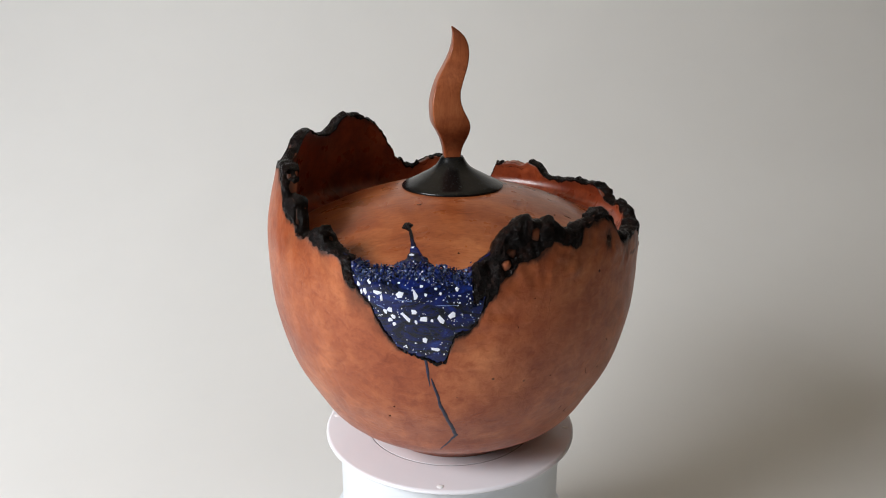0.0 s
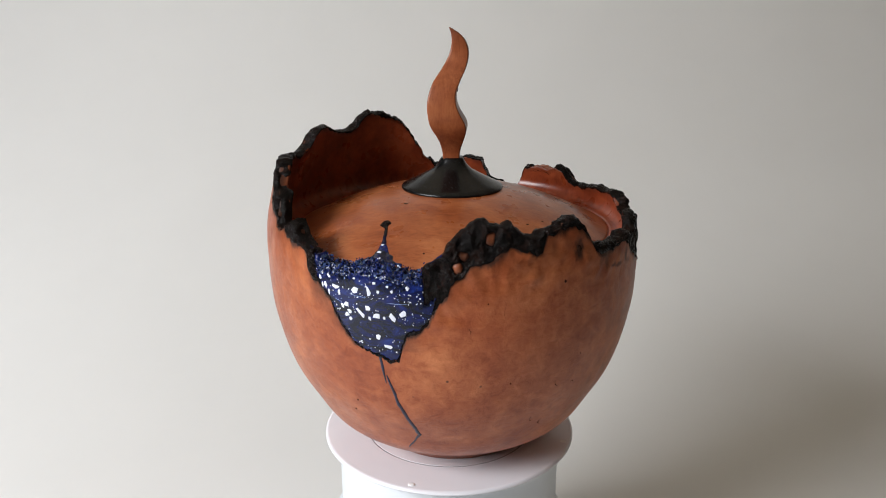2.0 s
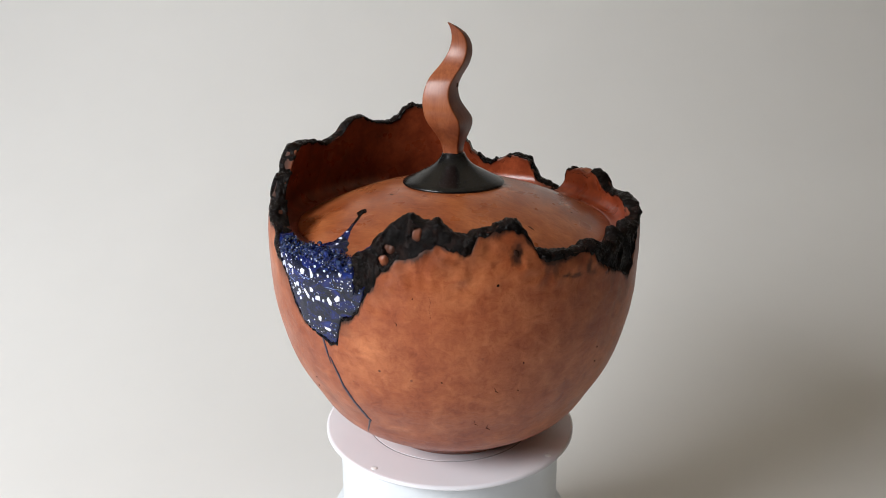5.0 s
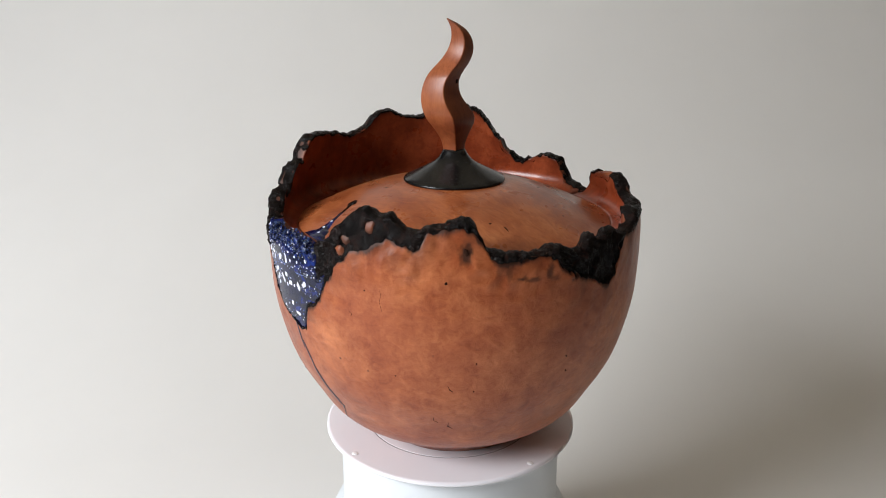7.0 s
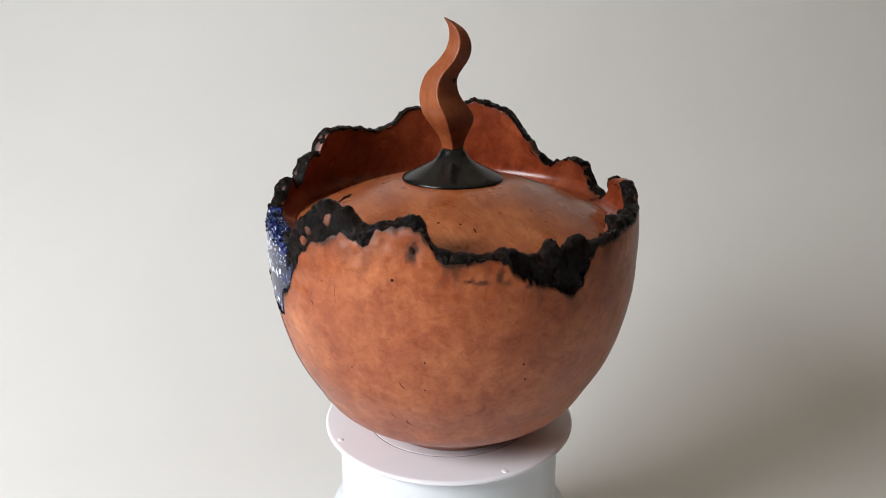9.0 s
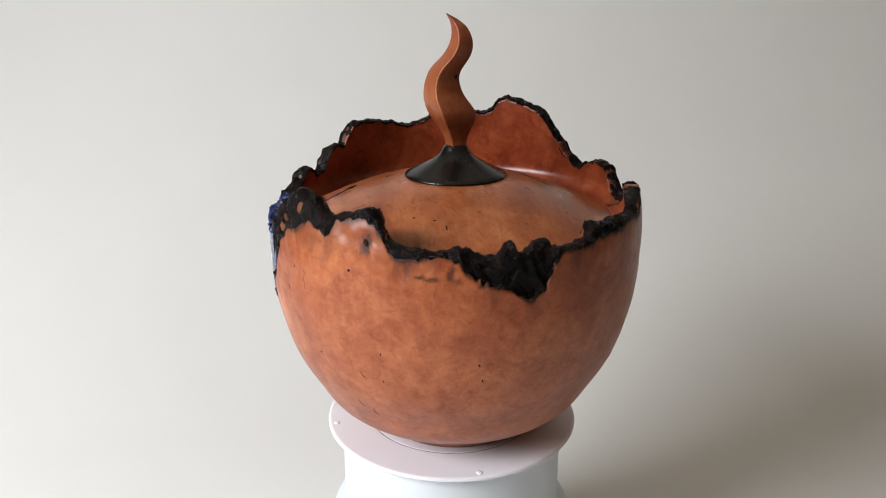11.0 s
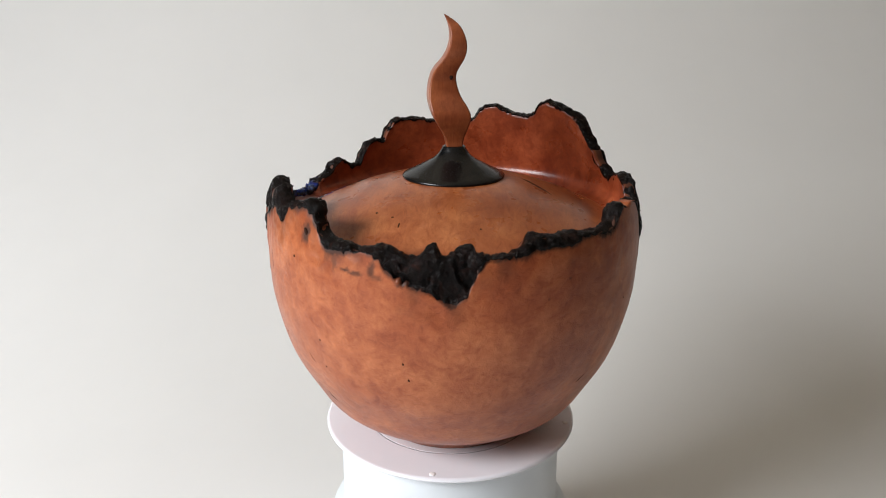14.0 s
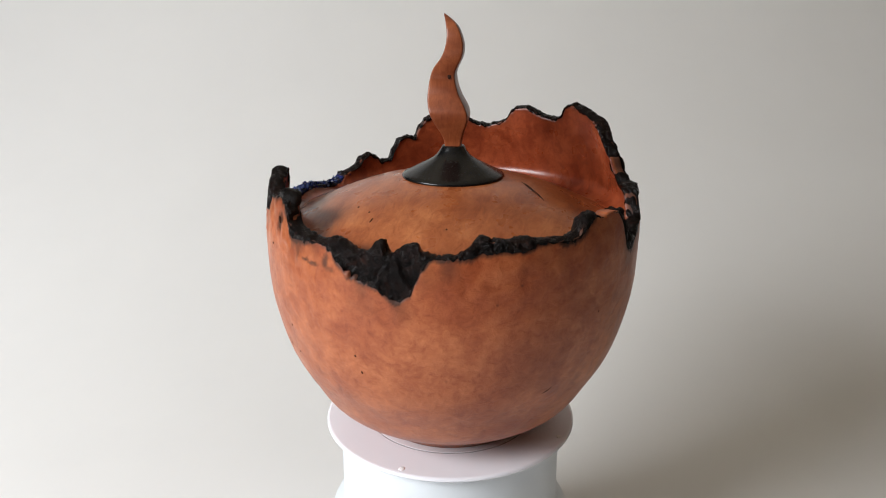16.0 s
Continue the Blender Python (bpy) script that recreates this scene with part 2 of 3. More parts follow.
def paper_sweep():
    """A paper sheet that lies on the table and bends up behind, with thickness."""
    y_back, r, top = 1.30, 1.10, 1.45
    prof = [(-0.83, 0.0)]
    prof += [(-0.83 + (y_back - r + 0.83) * k / 12, 0.0) for k in range(1, 13)]
    prof += [(y_back - r + r * math.sin(a), r - r * math.cos(a)) for a in (math.pi / 2 * k / 20 for k in range(1, 21))]
    prof += [(y_back, r + (top - r) * k / 10) for k in range(1, 11)]
    xs = [-0.98 + 2.44 * k / 24 for k in range(25)]
    back = []
    for i, (y, z) in enumerate(prof):
        a, b = prof[max(i - 1, 0)], prof[min(i + 1, len(prof) - 1)]
        d = math.hypot(b[0] - a[0], b[1] - a[1])
        back.append((y + (b[1] - a[1]) / d * 0.002, z - (b[0] - a[0]) / d * 0.002))
    verts = [(x, y, z) for y, z in prof + back[::-1] for x in xs]
    faces = grid_faces(len(prof) * 2, 25, False)
    tagged(part("backdrop", (verts, faces), PAPER), "seamless off-white paper sweep behind the urn", "backdrop", kind="structure")


paper_sweep()


# ---- turntable ----
PLATE_TOP = LIFT - 0.0715


def turntable():
    base = new("turntable")
    tagged(base, "white plastic turntable with a round platter on a drum base", "turntable")
    r = 0.0815
    prof = [(0.0, 0.0), (0.089, 0.0), (0.0905, 0.002), (0.0905, 0.090), (0.0885, 0.094), (0.0835, 0.096), (r, 0.0985), (r, 0.0995), (r, 0.1598),
            (r, 0.1605), (0.0795, 0.1628), (0.0, 0.1630)]
    part("drum", lathe(prof, 160), BASE_WHITE, base)
    bm = bmesh.new()
    bmesh.ops.create_cone(bm, cap_ends=True, segments=48, radius1=0.016, radius2=0.016, depth=0.004, matrix=Matrix.Translation((0, 0, 0.1647)))
    part("spindle", bm, BASE_WHITE, base)
    plate = new("platter")
    plate.parent = base
    rp = 0.0918
    top, low = PLATE_TOP, PLATE_TOP - 0.0036
    prof = [(0.0, low), (rp - 0.0026, low), (rp - 0.0022, low), (rp - 0.0008, low + 0.0006), (rp, low + 0.0016), (rp - 0.0001, top - 0.0012), (rp - 0.0008, top - 0.0004),
            (rp - 0.002, top), (rp - 0.0023, top), (0.0618, top), (0.06135, top), (0.0613, top - 0.0005), (0.0607, top - 0.0005), (0.06065, top), (0.0603, top), (0.0, top)]
    part("disc", lathe(prof, 200), PLASTIC, plate)
    ring = [(0.0613, top - 0.00048), (0.0613, top - 0.0002), (0.0607, top - 0.0002), (0.0607, top - 0.00048)]
    part("groove", lathe(ring, 160), GROOVE, plate, "thin grey ring groove")
    # raised near-white caps; the catch-light of small recesses is in their colour
    for a in (-94.0, -6.0, 79.0, 175.0):
        bm = bmesh.new()
        bmesh.ops.create_uvsphere(bm, u_segments=20, v_segments=10, radius=1.0)
        for v in bm.verts:
            v.co = (v.co.x * 0.0024, v.co.y * 0.0021, v.co.z * 0.0005)
        bmesh.ops.translate(bm, verts=bm.verts, vec=(0.0862 * math.cos(radians(a)), 0.0862 * math.sin(radians(a)), top + 0.0001))
        part("screw", bm, GLINT_WHITE, plate, "small screw cap with its glint in the white colour")
    return plate


PLATTER = turntable()


# ---- the urn ----
# outer wall: height and radius
WALL_Z = (-0.074, -0.066, -0.050, -0.030, -0.010, 0.015, 0.040, 0.065, 0.090, 0.115, 0.150)
WALL_R = (0.0500, 0.0572, 0.0826, 0.0992, 0.1108, 0.1198, 0.1249, 0.1263, 0.1258, 0.1205, 0.1121)
FOOT = -0.0713
THICK = 0.0088


def spline_table(xs, ys):
    n = len(xs)
    h = np.diff(xs)
    a, b = np.eye(n), np.zeros(n)
    for i in range(1, n - 1):
        a[i, i - 1], a[i, i], a[i, i + 1] = h[i - 1], 2 * (h[i - 1] + h[i]), h[i]
        b[i] = 6 * ((ys[i + 1] - ys[i]) / h[i] - (ys[i] - ys[i - 1]) / h[i - 1])
    return np.linalg.solve(a, b), h


WALL_M, WALL_H = spline_table(WALL_Z, WALL_R)


def wall_radius(z):
    z = min(max(z, WALL_Z[0]), WALL_Z[-1])
    i = min(max(int(np.searchsorted(WALL_Z, z)) - 1, 0), len(WALL_H) - 1)
    d, e, h = z - WALL_Z[i], WALL_Z[i + 1] - z, WALL_H[i]
    return (WALL_M[i] * e ** 3 + WALL_M[i + 1] * d ** 3) / (6 * h) + (WALL_R[i] / h - WALL_M[i] * h / 6) * e + (WALL_R[i + 1] / h - WALL_M[i + 1] * h / 6) * d


# the natural edge: degrees round the urn, height in millimetres
EDGE_SPIKES = [(0, 91.3), (3.5, 96.3), (5.8, 97), (7.6, 93), (10, 91.4), (16, 91.6), (19, 94.5), (21, 98.6), (23, 100.6), (27, 100), (31, 98.2),
               (35, 99.8), (38.4, 97.6), (44, 97.2), (49, 96.2), (51.3, 98), (54, 105), (57.5, 107.4), (61.8, 104.3), (64, 107), (68, 105.2), (72, 103.6),
               (73.6, 95), (76, 87), (79, 84.6), (83.5, 88.6), (87.3, 90.8), (88.9, 99)]
EDGE_TALL = [(90.5, 107.3), (94.6, 109.4), (99, 108.5), (101.5, 106.5), (106.5, 101.4), (109.5, 102.6), (111, 107.2), (114, 110.5), (115.4, 118),
             (117.6, 121.5), (119.4, 128), (121.6, 134), (124.4, 139.4), (127, 142.8), (133, 147), (139, 149), (143, 147.2), (145.5, 139.5), (149, 136.8),
             (155, 137.2), (158.6, 139.6), (163, 143.6), (167, 143.4), (170.4, 138.8), (173.8, 131.2), (181, 127), (184.5, 127.4), (189, 130.4), (199, 133), (205, 132.6)]
EDGE_STEPS = [(207.4, 130.5), (209.4, 125), (211.4, 115), (214.6, 117.6), (218, 114.6), (219.8, 107), (221.2, 98.6), (225, 98), (228.5, 102.6), (231, 105.2),
              (233, 102), (235.2, 96.2), (241, 92.4), (244.4, 87.4), (247.5, 84.6), (252, 85.6), (257, 88.2), (263, 88.4), (269, 86.2), (273.6, 85.4), (275.4, 92), (279.4, 97.2),
              (281.4, 103.4), (284.6, 110)]
EDGE_KNOBS = [(287.5, 114.2), (290.5, 116.4), (292.6, 113.6), (295.6, 112.8), (297.8, 114.4), (299.4, 111), (302, 106.4), (305, 105.8), (308, 108), (311.5, 109.2),
              (314.3, 112.2), (316.8, 113.4), (319, 112.2), (320.5, 109), (321.7, 103.5), (323, 98.5), (325.5, 95.8), (328.3, 93.6), (338.6, 92.8), (341.3, 95.2),
              (344.4, 95.4), (346.8, 92), (349.2, 89.8), (351.6, 90), (353.4, 92.4), (355.2, 96.4), (356.8, 96.6), (357.9, 91.5)]
EDGE = EDGE_SPIKES + EDGE_TALL + EDGE_STEPS + EDGE_KNOBS
# lower limit of the charred bark on the outside
BARK_FRONT = [(212, 108), (216, 103.5), (221, 101.5), (222.6, 96.4), (227, 97.4), (233, 92.6), (237.5, 91.6), (240, 88), (240.9, 78), (242.4, 74.6), (244, 74.2)]
BARK_SIDE = [(277.4, 62.6), (278.4, 68), (279.4, 71), (281, 74), (281.9, 81), (284.4, 85.4), (287, 91.8), (292, 93.4), (295, 98), (298.2, 100.6), (301.4, 97.8), (304.4, 95.2), (306, 96.4),
             (308, 104.6), (312, 107.2), (317, 108.6), (320, 105.4), (322, 100.4), (324.4, 91.4), (327.2, 88.3), (331.8, 89.4), (337.2, 90.8), (342, 88.6), (343.8, 82.6),
             (345.8, 80), (347.4, 74.4), (351, 73.6), (354.4, 71.6), (358.4, 66.8), (359.6, 65.2)]
BARK_BACK = [(2, 63.4), (5, 68.2), (6.5, 76.4), (8.2, 84.8), (10.4, 89.6), (16, 90), (20, 90.2), (22.4, 93), (25, 92.2), (29, 93.3), (33.6, 91.7), (38, 96),
             (42, 95.8), (46, 93.8), (49.8, 93.4), (54, 99.8), (57.4, 104.5), (59, 108), (68, 108), (70.4, 98), (73.6, 78), (77, 76), (82, 84), (87, 87.4), (91, 103), (106, 98), (110, 98), (113, 102), (116, 110),
             (126, 138), (140, 145), (146, 134), (158, 135.4), (166, 139), (174, 127), (182, 123), (200, 128), (207, 121)]
# lower limit of the blue inlay
INLAY = [(242.2, 93), (243.0, 84), (244.4, 76), (247.8, 68.8), (250.5, 57), (253.4, 47.6), (256, 41.5), (259.4, 38.2), (263, 35.6), (266.1, 33.4), (268.2, 35.4), (269.4, 44),
         (270.6, 51.4), (273.4, 53.6), (276.2, 59.4), (277.4, 65), (278.2, 72)]
# bare wood left between the bark: degrees, height, radius in millimetres
BARE = [(292.3, 106.6, 3.4), (283.6, 91.4, 3.0), (285.2, 97.8, 2.8), (347.3, 76.5, 1.9), (349.5, 75.5, 1.7)]


def n3(x, y, z):
    return noise.noise((x, y, z))


def ring_noise(deg, freq, seed):
    a = radians(deg)
    return n3(math.cos(a) * freq, math.sin(a) * freq, seed)


def edge_height(deg):
    z = curve_through(EDGE, deg % 360, 360.0)
    return (z + 0.8 * ring_noise(deg, 24, 3.1) + 0.75 * ring_noise(deg, 58, 7.7) + 0.35 * ring_noise(deg, 130, 5.2)) / 1000


def inlay_low(deg):
    d = deg % 360
    if d < 242.2 or d > 278.2:
        return 0.2
    return (curve_through(INLAY, d) + 1.1 * ring_noise(deg, 55, 1.3) + 1.2 * ring_noise(deg, 130, 2.3)) / 1000


def inlay_mask(deg, z, low):
    """1 inside the blue fill; its right-hand lobe ends under the bark."""
    m = smoothstep((z - low) / 0.0007 + 0.5)
    d = deg % 360
    if d > 274.2:
        top = 0.0712 + 0.0016 * (d - 276.2) + 0.0030 * ring_noise(deg, 110, 3.3) + 0.030 * smoothstep((275.4 - d) / 1.0)
        m *= smoothstep((top - z) / 0.0008 + 0.5)
    return m


def bark_low(deg):
    d = deg % 360
    if 244 < d < 277.4:
        return (curve_through(INLAY, d) - 1.9 + 1.3 * ring_noise(deg, 70, 9.0)) / 1000
    scallop = 1.1 * ring_noise(deg, 38, 9.9) + 0.9 * ring_noise(deg, 85, 4.9)
    return (curve_through(BARK_BACK + BARK_FRONT + BARK_SIDE, d, 360.0) + scallop) / 1000


def bare_island(deg, z):
    """1 on a patch of bare wood that stands between the bark."""
    for d, h, r in BARE:
        dd = (deg - d + 180) % 360 - 180
        if abs(dd) < 4:
            return smoothstep(1.5 - math.hypot(dd * 2.2, z * 1000 - h) / r)
    return 0.0


def bark_mask(deg, z, x, y, low):
    wob = 0.0011 * n3(x * 260, y * 260, z * 260 + 5) + 0.0006 * n3(x * 620, y * 620, z * 620)
    m = smoothstep((z - low + wob) / 0.0011 + 0.5)
    for d, h, r in BARE:
        dd = (deg - d + 180) % 360 - 180
        if abs(dd) < 4:
            q = math.hypot(dd * 2.2, z * 1000 - h) / r + wob * 420
            m = min(m, smoothstep((q - 0.8) / 0.35))
    return m


def bark_depth(deg):
    """How far the bark lies below the turned surface: deep in the bark pocket."""
    d = (deg + 180) % 360 - 180
    return 0.0006 + 0.0032 * smoothstep((d + 18) / 4) * smoothstep((9 - d) / 3)


def bark_relief(x, y, z):
    """Knobbly, folded bark."""
    p = (x * 130, y * 130, z * 105)
    big = n3(*p)
    if x > 0.1 and abs(y) < 0.036:
        # torn, upright folds of the bark pocket
        w1, w2 = n3(x * 55, y * 55, z * 55 + 3), n3(x * 50, y * 50 + 7, z * 50)
        q, h = y * 190 + 2.4 * w1 + z * 60, z * 120 + 2.2 * w2 - y * 50
        return 0.0017 * n3(q, h * 0.8, 1.0) + 0.0008 * (1 - 2 * abs(n3(q * 1.9, h * 1.3, 4.0))) + 0.0008 * n3(q * 3.4, h * 1.4, 2.0)
    fold = 1 - abs(n3(p[0] * 2.1 + 3, p[1] * 2.1, p[2] * 1.6)) * 2
    fine = n3(p[0] * 5.5, p[1] * 5.5, p[2] * 5.5)
    return 0.0019 * big + 0.0011 * fold + 0.0003 * fine


COLS = 1080


def urn_body():
    """Outer wall, rim, inner wall with a cove, and the seat for the lid."""
    low_rows, up_rows, in_rows = 30, 44, 26
    cove_r, cove_z, seat = 0.009, 0.0925, 0.0800
    sections = []
    for j in range(COLS):
        deg = 360.0 * j / COLS
        ca, sa = math.cos(radians(deg)), math.sin(radians(deg))
        zr, low, depth = edge_height(deg), bark_low(deg), bark_depth(deg)
        sec = [(0.0, FOOT + 0.002), (0.046, FOOT + 0.002), (0.048, FOOT)]
        for i in range(low_rows):
            z = FOOT + (0.03 - FOOT) * i / low_rows
            sec.append((wall_radius(z), z))
        for i in range(up_rows + 1):
            z = 0.03 + (zr - 0.0012 - 0.03) * i / up_rows
            r = wall_radius(z)
            m = bark_mask(deg, z, r * ca, r * sa, low)
            dent = smoothstep((z - low + 0.035) / 0.03) * (0.25 + 0.75 * smoothstep((deg - 272) / 10) * smoothstep((345 - deg) / 20))
            r += (0.00018 + 0.00062 * dent) * n3(r * ca * 110, r * sa * 110, z * 110) + 0.00055 * dent * n3(r * ca * 200, r * sa * 200, z * 200) - min(m, smoothstep((z - low) / 0.004)) * (depth + 0.0010)
            sec.append((r + 0.0005 * bare_island(deg, z), z))
        ro, ri = sec[-1][0], wall_radius(zr) - THICK
        for q in (0.2, 0.5, 0.8):
            sec.append((ro + (ri - ro) * q, zr - 0.0014))
        for i in range(in_rows + 1):
            z = zr - 0.0018 + (0.0836 - zr + 0.0018) * (i / in_rows)
            r = wall_radius(max(z, cove_z)) - THICK
            if z < cove_z:
                k = min((cove_z - z) / cove_r, 0.999)
                r -= cove_r * (1 - math.sqrt(1 - k * k))
            r += 0.0002 * n3(r * ca * 70, r * sa * 70, z * 50)
            sec.append((r, z))
        sec += [(0.1070, 0.0834), (0.1070, seat), (0.094, seat), (0.094, seat - 0.008), (0.0, seat - 0.012)]
        sections.append([(r * ca, r * sa, z) for r, z in sec])
    rows = len(sections[0])
    verts = [sections[j][i] for i in range(rows) for j in range(COLS)]
    return verts, grid_faces(rows, COLS, True)


# brown stains in the wood: degrees, height, half width, half height (mm), strength
STAINS = [(318, 95.7, 5.0, 7.4, 0.95), (332.0, 79.2, 5.0, 2.0, 0.85), (336.4, 78.2, 6.0, 1.6, 0.8), (340.4, 81.4, 3.4, 5.0, 0.8), (329.0, 83.5, 2.4, 6.0, 0.65), (334.5, 88.8, 11, 2.0, 0.45), (341.5, 77.6, 4.0, 2.6, 0.6), (326.6, 86, 3.0, 5.0, 0.5), (313.6, 99, 5, 7, 0.2), (300, 88, 7, 6, 0.18),
          (352, 60, 12, 9, 0.15), (10, 80, 7, 9, 0.2), (286, 86, 6, 7, 0.3), (268, 41, 8, 9, 0.15), (227, 90, 7, 6, 0.15)]


def scorch(co):
    """Smoke stain: burnt next to the bark edge, blotchy round knots."""
    x, y, z = co
    r = math.hypot(x, y)
    if z < 0.04 or r < 0.1:
        return 0.0
    deg = math.degrees(math.atan2(y, x)) % 360
    if r < wall_radius(z) - 0.006:
        return 0.5 * smoothstep((z - edge_height(deg) + 0.006) / 0.006)
    gap = bark_low(deg) - z + 0.0022 * n3(x * 140, y * 140, z * 140)
    s = 0.85 * smoothstep(1 - gap / 0.0022) + 0.62 * smoothstep(1 - gap / 0.022) * max(0.0, 0.18 + 1.3 * n3(x * 85, y * 85, z * 45))
    s *= 1 - 0.55 * bare_island(deg, z)
    for d, h, w, t, k in STAINS:
        dd = (deg - d + 180) % 360 - 180
        if abs(dd) < 12:
            q = math.hypot(dd * 2.2 / w, (z * 1000 - h) / t) + 0.55 * n3(x * 210, y * 210, z * 210) + 0.3 * n3(x * 520, y * 520, z * 520)
            s = max(s, k * smoothstep(1.5 - q * 1.3))
    return min(max(s, 0.0), 0.95)


def bark_rim():
    """The charred natural edge: outside band, ragged top and a narrow strip inside."""
    out_rows, top_rows, in_rows = 46, 12, 10
    sections = []
    for j in range(COLS):
        deg = 360.0 * (j + 0.5) / COLS
        a0 = radians(deg)
        ca, sa = math.cos(a0), math.sin(a0)
        zr, low, depth = edge_height(deg), bark_low(deg), bark_depth(deg)
        low = min(low, zr - 0.002)
        blue = inlay_low(deg)
        calm = 1 - 0.6 * smoothstep((deg - 146) / 8) * smoothstep((208 - deg) / 6)
        sec = []
        for i in range(out_rows + 1):
            z = low - 0.0035 + (zr - 0.0012 - low + 0.0035) * i / out_rows
            r = wall_radius(z)
            m = bark_mask(deg, z, r * ca, r * sa, low)
            near = smoothstep((z - low) / 0.003)
            up = m * (0.0018 + depth * (1 - 0.6 * near) + calm * bark_relief(r * ca, r * sa, z) * (0.3 + 0.7 * near)) - 0.0016 - depth
            up -= 0.004 * inlay_mask(deg, z, blue + 0.0008)
            sec.append((r + up, z, 1.0 - abs(2 * i / out_rows - 1)))
        ro, ri = sec[-1][0], wall_radius(zr) - THICK
        bare = smoothstep((ring_noise(deg, 9, 6.6) - 0.36) / 0.1) * (1 if 84 < deg < 150 else 0)
        if 57.5 < deg < 69.5:
            bare = 1
        sink = 0.004 * max(bare, inlay_mask(deg, zr, blue + 0.0008))
        for k in range(1, top_rows):
            q = k / top_rows
            r = ro + (ri - ro) * q
            # the torn edge leans to and fro through the thickness of the wall
            lean = edge_height(deg + 0.9 * q * n3(ca * 9, sa * 9, 2.2) + 0.5 * n3(ca * 30, sa * 30, q * 3))
            z = lean - 0.0020 * abs(2 * q - 1) ** 2.2 + 0.8 * calm * bark_relief(r * ca, r * sa, zr) - sink
            sec.append((r, min(z, zr + 0.004), 1.0))
        strip = max(0.0026, 0.0024 + 0.0024 * ring_noise(deg, 14, 4.4) + 0.0016 * ring_noise(deg, 50, 8.4))
        z_in = sec[-1][1]
        for i in range(in_rows + 1):
            z = min(z_in, zr) + (zr - strip - 0.0016 - min(z_in, zr)) * i / in_rows
            r = wall_radius(z) - THICK
            on = smoothstep((strip - (zr - z)) / 0.0010)
            up = on * (0.0005 + 0.35 * calm * bark_relief(r * ca, r * sa, z)) - (1 - on) * 0.0014
            sec.append((r - up, z, 0.6 * on))
        row = []
        for r, z, free in sec:
            side = calm * free * (0.0011 * n3(r * ca * 190, r * sa * 190, z * 190 + 40) + 0.0002 * n3(r * ca * 480, r * sa * 480, z * 480)) / r
            row.append((r * math.cos(a0 + side), r * math.sin(a0 + side), z))
        sections.append(row)
    rows = len(sections[0])
    verts = [sections[j][i] for i in range(rows) for j in range(COLS)]
    return verts, grid_faces(rows, COLS, True)


def inlay_shell():
    """Blue resin that fills the gap in the wall, polished flush outside, broken on top."""
    d0, d1, n, rows = 239.5, 279.6, 190, 90
    sections = []
    for j in range(n):
        deg = d0 + (d1 - d0) * j / (n - 1)
        ca, sa = math.cos(radians(deg)), math.sin(radians(deg))
        zr = edge_height(deg)
        low = inlay_low(deg)
        sec = []
        for i in range(rows + 1):
            z = 0.030 + (zr + 0.0004 - 0.030) * i / rows
            r = wall_radius(z)
            m = inlay_mask(deg, z, low)
            crumb = smoothstep((z - zr + 0.006) / 0.004)
            up = m * (0.0030 + crumb * (0.0009 * n3(r * ca * 420, r * sa * 420, z * 420) - 0.0006)) - 0.0028
            sec.append((r + up, z))
        ro, ri = sec[-1][0], wall_radius(zr) - THICK
        edge = smoothstep((zr - low) / 0.004) * inlay_mask(deg, zr, low)
        for q in (0.1, 0.25, 0.4, 0.55, 0.7, 0.85, 1.0):
            r = ro + (ri - ro - 0.0006) * q
            sec.append((r, zr + edge * (0.0007 + 0.0010 * n3(r * ca * 420, r * sa * 420, 3)) - (1 - edge) * 0.003))
        for q in (0.002, 0.005, 0.010, 0.016):
            sec.append((ri - 0.0006 + 0.001 * (1 - edge), zr - q))
        sections.append([(r * ca, r * sa, z) for r, z in sec])
    k = len(sections[0])
    verts = [sections[j][i] for i in range(k) for j in range(n)]
    return verts, grid_faces(k, n, False)


def on_wall(deg, z, out):
    r = wall_radius(z) + out
    return Vector((r * math.cos(radians(deg)), r * math.sin(radians(deg)), z))


def ribbon(points, widths, place, lift):
    """A strip along points (a, b) of a surface; place(a, b, lift) gives the spot in space. Ridge in the middle, edges sunk."""
    verts, n = [], len(points)
    for i, (a, b) in enumerate(points):
        c = place(a, b, lift)
        p, q = place(*points[max(i - 1, 0)], lift), place(*points[min(i + 1, n - 1)], lift)
        up = (place(a, b, lift + 0.001) - c).normalized()
        side = (q - p).cross(up).normalized() * widths[i]
        verts += [c - side - up * 0.0012, c - side * 0.8, c, c + side * 0.8, c + side - up * 0.0012]
    return [tuple(v) for v in verts], grid_faces(n, 5, False)


def refine(points, widths, steps, wob, seed, rag=0.7):
    """Subdivide a line and roughen its course."""
    pts, wid = [], []
    for i in range(len(points) - 1):
        for k in range(steps):
            t = k / steps
            a = [points[i][c] + (points[i + 1][c] - points[i][c]) * t for c in (0, 1)]
            s = n3(i + t, seed, 0.3)
            pts.append((a[0] + wob[0] * s, a[1] + wob[1] * n3(seed, i + t, 2.1)))
            wid.append((widths[i] + (widths[i + 1] - widths[i]) * t) * (1 + rag * n3((i + t) * 2.3, 9.1, seed)))
    return pts + [points[-1]], wid + [widths[-1]]


